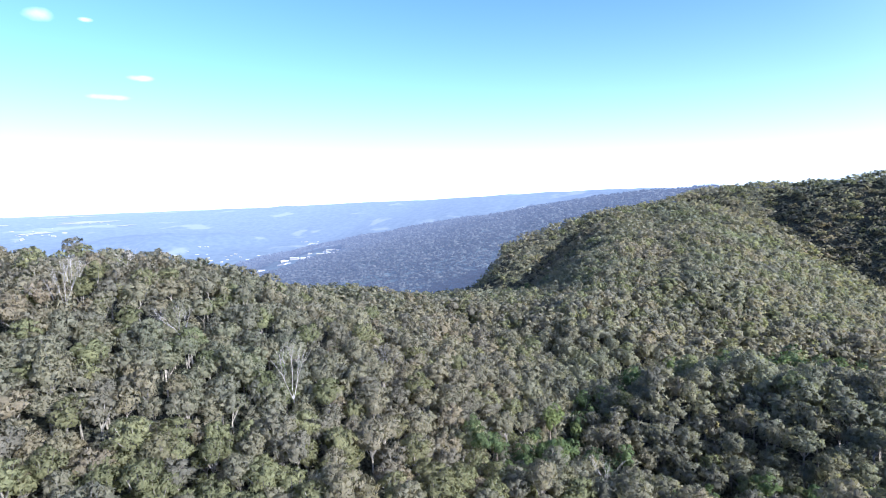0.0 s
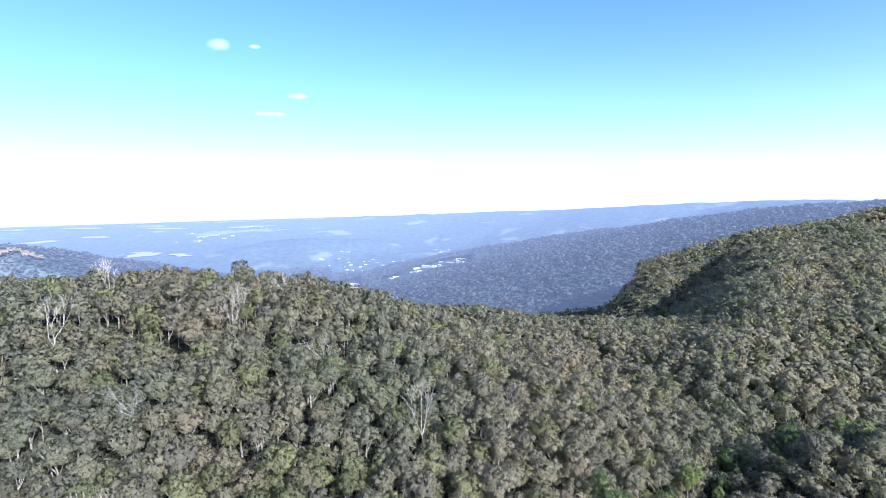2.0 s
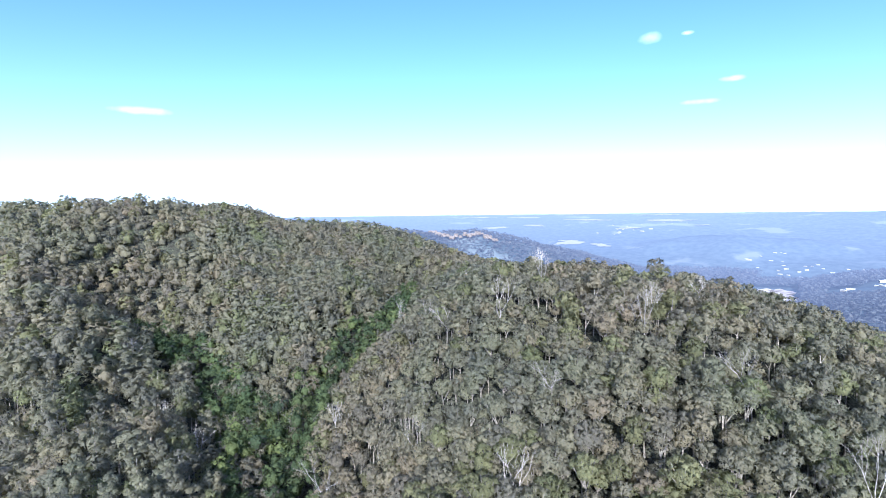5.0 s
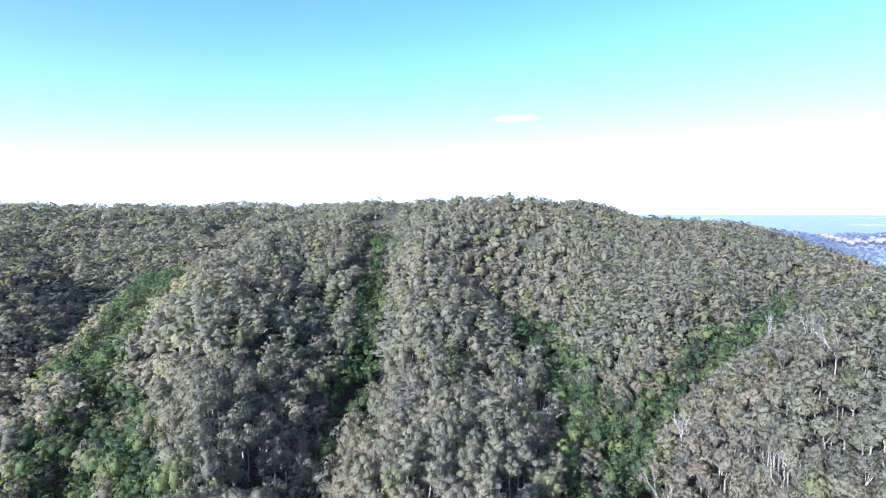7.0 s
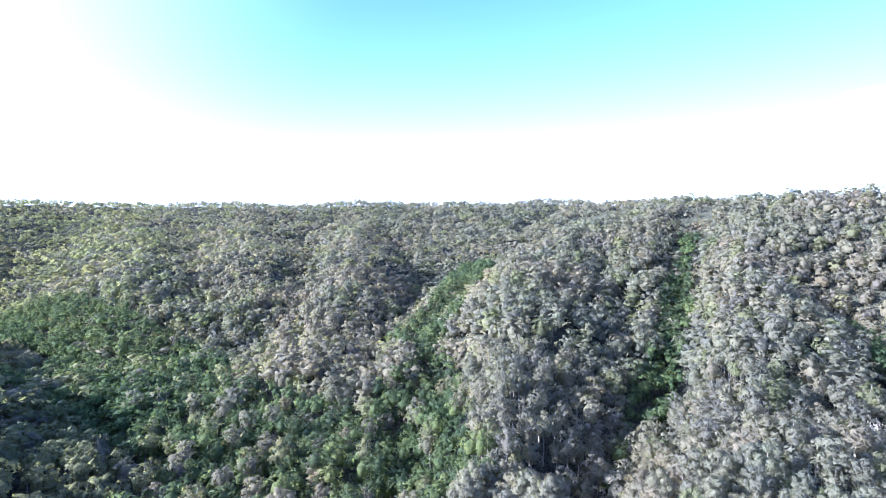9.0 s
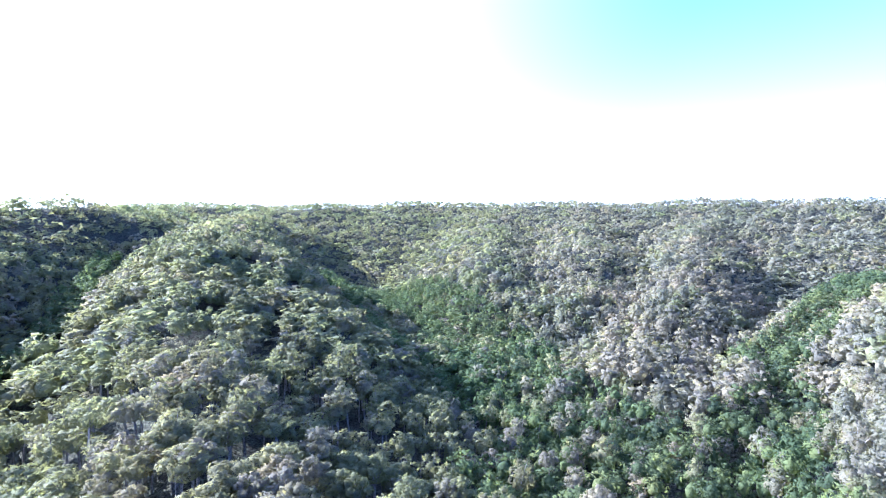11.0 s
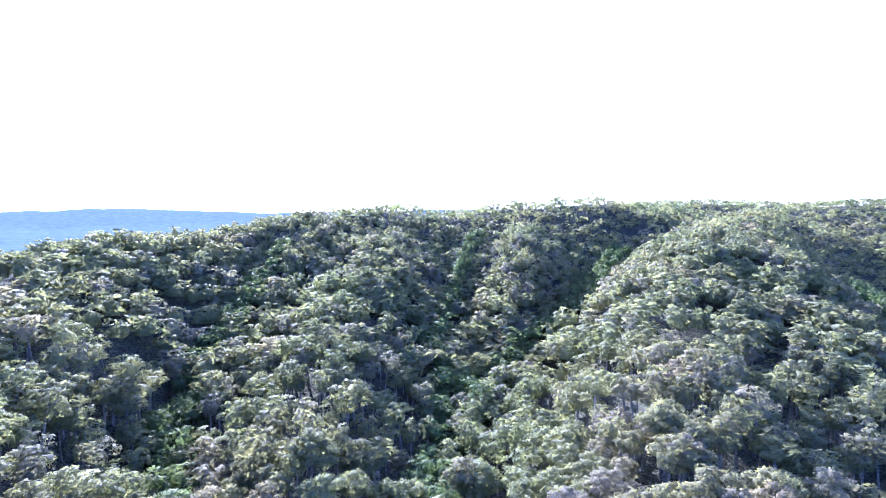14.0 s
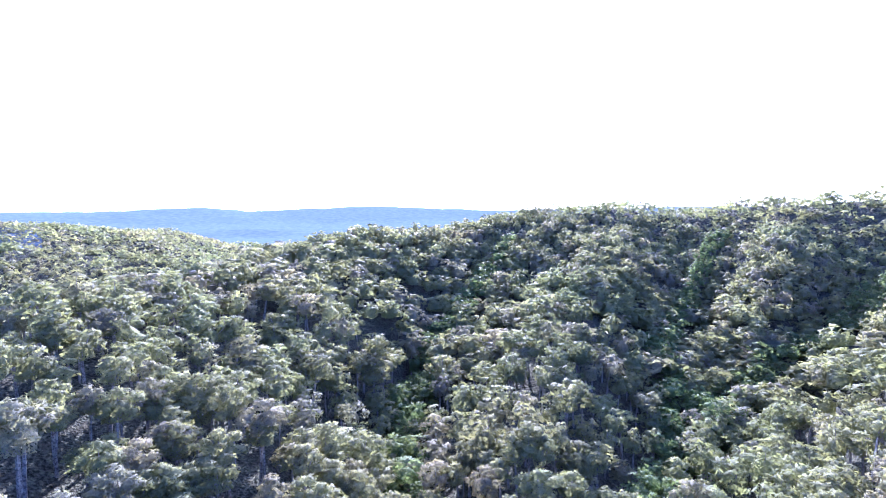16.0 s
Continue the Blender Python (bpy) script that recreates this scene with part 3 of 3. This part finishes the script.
def triangles_mesh(name, tris, mat, tint=None):
    points = tris[:, :3].reshape(-1, 3)
    normals = None
    if tris.shape[1] == 6:
        normals = tris[:, 3:].reshape(-1, 3)
        normals = normals / np.linalg.norm(normals, axis=1)[:, None]
    return mesh_from(name, points, np.arange(len(points)).reshape(-1, 3), (mat,), tint=tint, normals=normals)


def stand(name, label, leaf_mat, wood_mat, crowns, woods, sites):
    x, y, z, scale, stretch, turn, tint = sites
    state = rng.bit_generator.state
    tris, tints = placed(crowns, x, y, z, scale, stretch, turn, tint)
    thing = new(name)
    tagged(thing, label, "forest", kind="stuff")
    ob = new("crowns", triangles_mesh("crowns", tris, leaf_mat, tints))
    ob.parent = thing
    tagged(ob, kind="stuff")
    if woods and len(woods[0]):
        rng.bit_generator.state = state
        tris, _ = placed(woods, x, y, z, scale, stretch, turn, tint)
        ob = new("trunks", triangles_mesh("trunks", tris, wood_mat))
        ob.parent = thing
        tagged(ob, kind="stuff")


def grid(step, near, far, bearings=(-44, 276)):
    """Loosely spaced tree sites between two distances and two bearings."""
    n = int(far / (step * 0.87)) + 2
    i, j = np.meshgrid(np.arange(-n, n + 1), np.arange(-n, n + 1))
    x = (i + 0.5 * (j % 2)) * step + rng.uniform(-0.38, 0.38, i.shape) * step
    y = j * step * 0.87 + rng.uniform(-0.38, 0.38, i.shape) * step
    r = np.hypot(x, y)
    b = (np.degrees(np.arctan2(-x, y)) + 80) % 360 - 80
    keep = (r >= near) & (r < far) & (b > bearings[0]) & (b < bearings[1])
    return x[keep], y[keep]


def seen_from_hover(x, y):
    """True where treetops show from the hover; the hidden sides of crests are False."""
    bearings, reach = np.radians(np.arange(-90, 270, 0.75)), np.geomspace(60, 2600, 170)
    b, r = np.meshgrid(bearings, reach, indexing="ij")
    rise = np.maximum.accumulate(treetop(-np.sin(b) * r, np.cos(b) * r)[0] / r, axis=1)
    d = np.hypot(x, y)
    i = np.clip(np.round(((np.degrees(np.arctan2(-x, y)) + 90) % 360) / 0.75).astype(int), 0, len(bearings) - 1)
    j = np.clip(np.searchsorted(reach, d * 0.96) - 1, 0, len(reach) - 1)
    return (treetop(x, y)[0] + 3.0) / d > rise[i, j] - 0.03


def below_view(x, y):
    """True below the lower edge of the view from the hover."""
    return treetop(x, y)[0] + 4.0 < -0.61 * np.hypot(x, y)


def two_grids(step, near, far):
    """Closer stems on the open spur, wider ones among the tall trees of the valleys."""
    a, b = grid(step * (0.88 if far < 300 else 0.96), near, far, (-44, 80)), grid(step * 1.38, near, far, (80, 276))
    x, y = np.concatenate([a[0], b[0]]), np.concatenate([a[1], b[1]])
    # trees hidden from the hover are thinned to about an eighth
    keep = seen_from_hover(x, y) | (rng.random(len(x)) < 0.12)
    keep &= rng.random(len(x)) > 0.38 * grand(x, y)
    # trees too low to enter the camera's view are thinned
    keep &= ~below_view(x, y) | (rng.random(len(x)) < 0.3)
    return x[keep], y[keep]


def sites_for(x, y, small=0.8, large=1.2):
    n = len(x)
    scale = (small + (large - small) * rng.random(n) ** 1.3) * (1.12 + 0.30 * tall(x, y))
    even = 1 - 0.7 * smooth(250, 420, np.hypot(x, y))
    return [x, y, ground_z(x, y) - ground_lift(x, y), scale * (1 + 0.40 * grand(x, y)), (0.45 + 0.55 * scale) ** even * (1 + even * rng.uniform(-0.15, 0.13, n)), rng.random(n) * 6.283, 0.5 * rng.random(n) + 0.5 * (rng.random(n) < lushness(x, y))]


def grand(x, y):
    """1 in the deep valley behind, where fewer and broader old gums stand."""
    b = (np.degrees(np.arctan2(-x, y)) + 80) % 360 - 80
    return smooth(150, 175, b) * smooth(520, 380, np.hypot(x, y))


def lushness(x, y):
    """Share of greener gums, by bearing: few up to 142 degrees, most past 164."""
    b = (np.degrees(np.arctan2(-x, y)) + 80) % 360 - 80
    return 0.12 + 0.74 * smooth(142, 164, b)


def chosen(sites, mask):
    return [v[mask] for v in sites]


def is_wet(x, y):
    """Gully bottoms, where rainforest takes over from the gums."""
    near_gully = treetop(x, y)[1]
    patch = 0.3 * np.sin(x / 23 + 1.7 * np.sin(y / 37)) + 0.25 * np.sin(y / 29 + x / 71)
    return (near_gully + patch < 1.0) & (np.hypot(x, y) < 595)


gum_close = [gum_shape(12, 0, 38, 0.56, 4, 4, 1.2, 0.7) for _ in range(10)]
gum_near = [gum_shape(9, 0, 20, 0.82, 3, 2, 1.25) for _ in range(10)]
dome_close = [gum_shape(12, 1, 24, 0.56, 4, 5, 1.5, 1.0) for _ in range(10)]
dome_near = [gum_shape(9, 0, 20, 0.80, 3, 2, 1.6, 1.0) for _ in range(10)]
gum_mid = [gum_shape(8, 0, 9, 1.15, 0, 0, 1.8) for _ in range(12)]
gum_far = [gum_shape(5, -1, 6, 1.55, 0, 0, 1.3) for _ in range(10)]
wet_close = [wet_shape(7, 0, 34, 0.46, 4) for _ in range(6)]
wet_near = [wet_shape(5, 0, 16, 0.58, 0) for _ in range(6)]
wet_mid = [wet_shape(4, 0, 10, 0.85, 0) for _ in range(6)]

ZONES = (("close", 0, 190, 6.1, gum_close, wet_close), ("nearby", 190, 300, 6.1, gum_near, wet_near), ("middle", 300, 600, 7.3, gum_mid, wet_mid), ("distant", 600, 1350, 10.2, gum_far, None))
named_gums, named_wet = [], []
for (zone, near, far, step, gum_set, wet_set), gum_leaves, wet_leaves in zip(ZONES, gum_stands, wet_stands):
    all_sites = sites_for(*two_grids(step, near, far), *{"middle": (0.85, 1.45), "distant": (1.15, 1.7)}.get(zone, (0.68, 1.08)))
    if zone == "middle":
        all_sites[4] = rng.uniform(0.93, 1.1, len(all_sites[3])) * (1 + 0.26 * tall(all_sites[0], all_sites[1]))
    if zone == "distant":
        all_sites[4] = rng.uniform(0.98, 1.22, len(all_sites[3])) * (1 + 0.26 * tall(all_sites[0], all_sites[1]))
        all_sites = chosen(all_sites, ~in_haze(all_sites[0], all_sites[1]))
    wet = is_wet(all_sites[0], all_sites[1]) if wet_set else np.zeros(len(all_sites[0]), bool)
    gums = chosen(all_sites, ~wet | (rng.random(len(wet)) < 0.24))
    if zone == "close":
        r = np.hypot(gums[0], gums[1])
        # single trees are the nearest ones that come into view
        order = np.argsort(np.where(below_view(gums[0], gums[1]), 1e9, r))[:300]
        mask = np.zeros(len(r), bool)
        mask[order] = True
        named_gums, gums = chosen(gums, mask), chosen(gums, ~mask)
    if zone in ("close", "nearby"):
        domed = dome_close if zone == "close" else dome_near
        deep = tall(gums[0], gums[1]) > 0.5
        stand("eucalypt_forest", f"{zone} tall round-crowned eucalypts on the valley sides", gum_leaves, gum_bark, [s[0] for s in domed], [s[1] for s in domed], chosen(gums, deep))
        gums = chosen(gums, ~deep)
    stand("eucalypt_forest", f"{zone} grey-green eucalypt forest covering the hills", gum_leaves, gum_bark, [s[0] for s in gum_set], [s[1] for s in gum_set], gums)
    if wet.any():
        x, y = grid(5.5 if zone != "middle" else 5.9, near, far)
        m = is_wet(x, y)
        rain = sites_for(x[m], y[m], 0.6, 1.3)
        rain[2] = ground_z(x[m], y[m])
        if zone == "close":
            r = np.hypot(rain[0], rain[1])
            mask = np.zeros(len(r), bool)
            mask[np.argsort(np.where(below_view(rain[0], rain[1]), 1e9, r))[:150]] = True
            named_wet, rain = chosen(rain, mask), chosen(rain, ~mask)
        stand("rainforest", f"{zone} bright green rainforest filling the gullies", wet_leaves, dark_bark, [s[0] for s in wet_set], [s[1] for s in wet_set], rain)


def single_trees(name, label, group, shapes, leaf_mat, wood_mat, sites):
    meshes = [(triangles_mesh("crown", c, leaf_mat), triangles_mesh("trunk", w, wood_mat)) for c, w in shapes]
    for x, y, z, scale, stretch, turn, _ in zip(*sites):
        k = rng.integers(0, len(meshes))
        m = Matrix.LocRotScale((x, y, z), Euler((0, 0, turn)), (scale, scale, stretch))
        thing = new(name)
        thing.matrix_basis = m
        tagged(thing, label, "tree", group)
        for part_name, me in (("crown", meshes[k][0]), ("trunk", meshes[k][1])):
            new(part_name, me).parent = thing


in_valley = tall(named_gums[0], named_gums[1]) > 0.5
single_trees("eucalyptus_tree", "grey-green eucalyptus tree with pale trunk, on the wooded slope", "eucalypts of the forest",
             [gum_shape(14, 0, 50, 0.50, 6, 9, 1.2, 0.7) for _ in range(10)], gum_leaf, gum_bark, chosen(named_gums, ~in_valley))
single_trees("eucalyptus_tree", "tall round-crowned eucalyptus tree with pale trunk, in the valley", "eucalypts of the forest",
             [gum_shape(14, 1, 34, 0.50, 6, 9, 1.5, 1.0) for _ in range(10)], gum_leaf, gum_bark, chosen(named_gums, in_valley))
single_trees("rainforest_tree", "leafy bright green rainforest tree in the gully", "rainforest trees of the gully",
             [wet_shape(8, 0, 48, 0.42, 5) for _ in range(6)], wet_leaf, dark_bark, named_wet)

# ---------------------------------------------------------------- dead and bare trees among the living
DEAD = [(16.9, 149, 1.0), (26.4, 176, 0.95), (35.8, 195, 0.9), (37.1, 199, 0.8), (69.4, 172, 1.15), (68.4, 205, 1.0), (81.8, 232, 0.9), (50.4, 203, 1.0),
        (56.3, 222, 0.9), (44.8, 160, 0.85), (61.3, 330, 1.0), (256.3, 122, 0.95), (49.2, 124, 0.9), (138.2, 172, 0.9), (225.7, 130, 0.9), (7.2, 172, 0.8),
        (-17.0, 150, 0.8), (87.0, 330, 0.9), (96.3, 300, 0.8), (30.6, 240, 0.8), (46.4, 270, 0.8), (58.5, 255, 0.8), (109.7, 240, 0.8), (196.7, 190, 0.7)]
for _ in range(12):  # more on the open spur and the hill behind it
    DEAD.append((float(rng.uniform(14, 100)), float(rng.uniform(125, 330)), float(rng.uniform(0.62, 0.9))))
bare_meshes = [triangles_mesh("dead_tree", dead_shape(), dead_bark) for _ in range(5)]
for i, (bearing, distance, size) in enumerate(DEAD):
    x, y = spot(bearing, distance)
    z = float(ground_z(np.array([x]), np.array([y]))[0])
    tree = new("dead_tree", bare_meshes[i % 5])
    tree.matrix_basis = Matrix.LocRotScale((x, y, z), Euler((0, 0, i * 2.4)), (size, size, size * 1.05))
    tagged(tree, "bare dead eucalypt with bleached branches standing in the forest", "tree", "dead trees")

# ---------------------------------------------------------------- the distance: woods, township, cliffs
def haze_painted_leaf(name, near_glow, far_glow):
    """Woods far beyond the near hills, with haze painted as bluish colour and glow."""
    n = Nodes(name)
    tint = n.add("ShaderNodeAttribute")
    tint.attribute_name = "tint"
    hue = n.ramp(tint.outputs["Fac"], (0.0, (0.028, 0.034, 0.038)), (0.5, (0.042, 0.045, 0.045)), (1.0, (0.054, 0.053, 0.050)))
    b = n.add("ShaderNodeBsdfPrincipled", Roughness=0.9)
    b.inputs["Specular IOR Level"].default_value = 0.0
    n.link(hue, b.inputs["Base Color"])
    painted_haze(n, b, 800.0, 2300.0, near_glow, far_glow)
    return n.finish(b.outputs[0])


# township clusters: bearing, distance, houses, spread along and across
TOWN = ((25.1, 2570, 8, 40, 70), (23.6, 2350, 10, 45, 60), (21.2, 2430, 12, 45, 60), (15.3, 1900, 7, 34, 50), (13.2, 1900, 9, 40, 60), (12.4, 1850, 5, 24, 50), (14.4, 2700, 9, 50, 80), (18.2, 1760, 5, 40, 40), (37.4, 3570, 14, 80, 110), (33.8, 3950, 8, 140, 60), (29.0, 1950, 3, 20, 30))
x, y = grid(12.5, 800, 2350, (-44, 72))
keep = in_haze(x, y)
# woods hidden from the hover are thinned to a fifth
keep &= seen_from_hover(x, y) | (rng.random(len(x)) < 0.2)
for bearing, distance, _, along, deep in TOWN:
    tx, ty = spot(bearing, distance)
    reach, aside = (x * tx + y * ty) / distance - distance, (x * ty - y * tx) / distance
    keep &= (np.abs(aside) > 2.0 * along) | (reach > 1.9 * deep) | (reach < -1.9 * deep - 90)
in_clearing = np.degrees(np.arctan2(-x, y))
keep &= (in_clearing < 22.6) | (in_clearing > 28.6) | (np.hypot(x, y) < 1340) | (np.hypot(x, y) > 1960)
x, y = x[keep], y[keep]
sites = sites_for(x, y, 1.7, 2.5)
sites[4] = rng.uniform(0.8, 1.05, len(x))
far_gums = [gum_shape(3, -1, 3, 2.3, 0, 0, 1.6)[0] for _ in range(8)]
stand("distant_woods", "woods on the slopes beyond the valley, with blue haze painted in", haze_painted_leaf("haze_painted_leaf", 0.054, 0.120), None, far_gums, None, sites)
x, y = grid(8.6, 800, 1500, (243, 276))
sites = sites_for(x, y, 1.1, 1.6)
sites[4] = rng.uniform(0.95, 1.15, len(x))
stand("distant_woods", "hazy grey-green woods on the low ridge behind the knoll", gum_stands[3], None, far_gums, None, sites)


def plain(name, colour, roughness=0.8):
    n = Nodes(name)
    tone = n.ramp(n.noise(0.4, 4.0), (0.3, tuple(0.85 * v for v in colour)), (0.7, tuple(min(1.0, 1.1 * v) for v in colour)))
    b = n.add("ShaderNodeBsdfPrincipled", Roughness=roughness)
    n.link(tone, b.inputs["Base Color"])
    return n.finish(b.outputs[0])


wall_paint, roof_sheet, sandstone = plain("pale_wall", (0.26, 0.25, 0.24)), plain("light_roof_sheet", (0.31, 0.31, 0.34), 0.7), plain("sandstone", (0.135, 0.115, 0.108))


def house_meshes(length, width, height):
    l, w, h, e = length / 2, width / 2, height, 0.6
    walls = [(-l, -w, -4), (l, -w, -4), (l, w, -4), (-l, w, -4), (-l, -w, h), (l, -w, h), (l, w, h), (-l, w, h), (-l, 0, h + w * 0.55), (l, 0, h + w * 0.55)]
    wm = bpy.data.meshes.new("wall")
    wm.from_pydata(walls, [], [(0, 1, 5, 4), (2, 3, 7, 6), (1, 2, 6, 9, 5), (3, 0, 4, 8, 7), (3, 2, 1, 0)])
    wm.materials.append(wall_paint)
    top, low = h + w * 0.55 + 0.25, h - 0.1
    roof = [(-l - e, -w - e, low), (l + e, -w - e, low), (l + e, 0, top), (-l - e, 0, top), (l + e, w + e, low), (-l - e, w + e, low)]
    roof += [(a, b, c - 0.2) for a, b, c in roof]
    rm = bpy.data.meshes.new("roof")
    rm.from_pydata(roof, [], [(0, 1, 2, 3), (3, 2, 4, 5), (7, 6, 9, 8), (8, 9, 11, 10), (1, 0, 6, 7), (5, 4, 10, 11), (0, 3, 9, 6), (3, 5, 11, 9), (2, 1, 7, 8), (4, 2, 8, 10)])
    rm.materials.append(roof_sheet)
    return wm, rm


HOUSES = [house_meshes(16, 10, 4), house_meshes(13, 9, 3.5), house_meshes(26, 13, 5)]
for bearing, distance, count, along, deep in TOWN:
    cx, cy = spot(bearing, distance)
    for _ in range(count):
        x, y = cx + rng.normal() * along, cy + rng.normal() * deep
        grow = 0.9 if distance < 2000 else 0.62 if distance < 3000 else 0.7
        wm, rm = HOUSES[rng.integers(0, 3)]
        z = float(ground_z(np.array([x]), np.array([y]))[0])
        house = new("house")
        grow *= rng.uniform(0.5, 1.15)
        house.matrix_basis = pose(x, y, z, 0, 0, rng.uniform(-40, 40)) @ Matrix.Diagonal((grow * 1.2, grow, grow * 0.8, 1))
        tagged(house, "pale house with a light metal roof in the valley township", "house", "houses of the township")
        new("wall", wm).parent = house
        new("roof", rm).parent = house

def clearing(name, label, category, bearing, near, far, width, mat, waver):
    """A pale open patch laid over the lie of the land, with a ragged edge."""
    rows, across = 14, 10
    bm = bmesh.new()
    grid_of = []
    for i in range(rows + 1):
        u = i / rows
        half = width * (0.35 + 0.65 * math.sin(math.pi * min(max(u, 0.04), 0.96)) ** 0.5) * (1 + 0.35 * math.sin(7 * u + waver) + 0.2 * math.sin(17 * u + 2 * waver))
        row = []
        for j in range(across + 1):
            side = (2 * j / across - 1) * half + width * 0.6 * math.sin(3 * u + waver)
            r = near + (far - near) * (u + 0.04 * math.sin(5 * j + waver))
            x, y = spot(bearing, r)
            b = radians(bearing)
            x, y = x + math.cos(b) * side, y + math.sin(b) * side
            row.append(bm.verts.new((x, y, float(ground_z(np.array([x]), np.array([y]))[0]) + 3.0)))
        grid_of.append(row)
    for p, q in zip(grid_of, grid_of[1:]):
        for j in range(across):
            bm.faces.new((p[j], p[j + 1], q[j + 1], q[j]))
    me = bpy.data.meshes.new(name)
    bm.to_mesh(me)
    bm.free()
    me.materials.append(mat)
    me.shade_smooth()
    tagged(new(name, me), label, category, kind="structure")


def bare_earth():
    n = Nodes("bare_earth")
    tone = n.ramp(n.noise(0.05, 5.0), (0.36, (0.12, 0.105, 0.095)), (0.46, (0.30, 0.26, 0.245)), (0.62, (0.42, 0.38, 0.355)))
    b = n.add("ShaderNodeBsdfPrincipled", Roughness=0.95)
    n.link(tone, b.inputs["Base Color"])
    return n.finish(b.outputs[0])


sand, pasture = bare_earth(), plain("dry_pasture", (0.25, 0.255, 0.235))
clearing("clearing", "bare sandy clearing with pale pinkish ground in the wooded valley", "clearing", 24.8, 1480, 1930, 52, sand, 0.4)
for k, (bearing, near, far, width) in enumerate(((43.8, 2960, 3110, 105), (40.2, 2900, 2980, 60), (46.5, 3700, 3790, 90), (50.6, 3600, 3690, 110), (37.5, 3560, 3640, 90), (34.5, 3960, 4060, 220), (41.5, 4020, 4110, 200), (47.2, 4230, 4330, 170), (30.5, 3720, 3770, 60), (44.5, 4560, 4640, 330), (35.5, 4420, 4480, 240), (52.5, 4300, 4380, 160))):
    clearing("field", "pale dry field far out on the blue plain", "field", bearing, near, far, width * 0.62, pasture, 1.3 * k)

for i in range(16):
    bearing = 51.0 + i * 0.46
    x, y = spot(bearing, 1385 + rng.uniform(-12, 12))
    bm = bmesh.new()
    bmesh.ops.create_cube(bm, size=1.0)
    bmesh.ops.subdivide_edges(bm, edges=bm.edges[:], cuts=2, use_grid_fill=True)
    for v in bm.verts:
        v.co += Vector(rng.normal(size=3)) * 0.09
    me = bpy.data.meshes.new("cliff_face")
    bm.to_mesh(me)
    bm.free()
    me.materials.append(sandstone)
    rock = new("cliff_face", me)
    z = float(ground_z(np.array([x]), np.array([y]))[0])
    rock.matrix_basis = Matrix.LocRotScale((x, y, z + 11), Euler((0, 0, radians(bearing))), (rng.uniform(7, 15), 9, rng.uniform(5, 11)))
    tagged(rock, "pale sandstone cliff face along the wooded scarp", "cliff", "cliffs of the scarp")
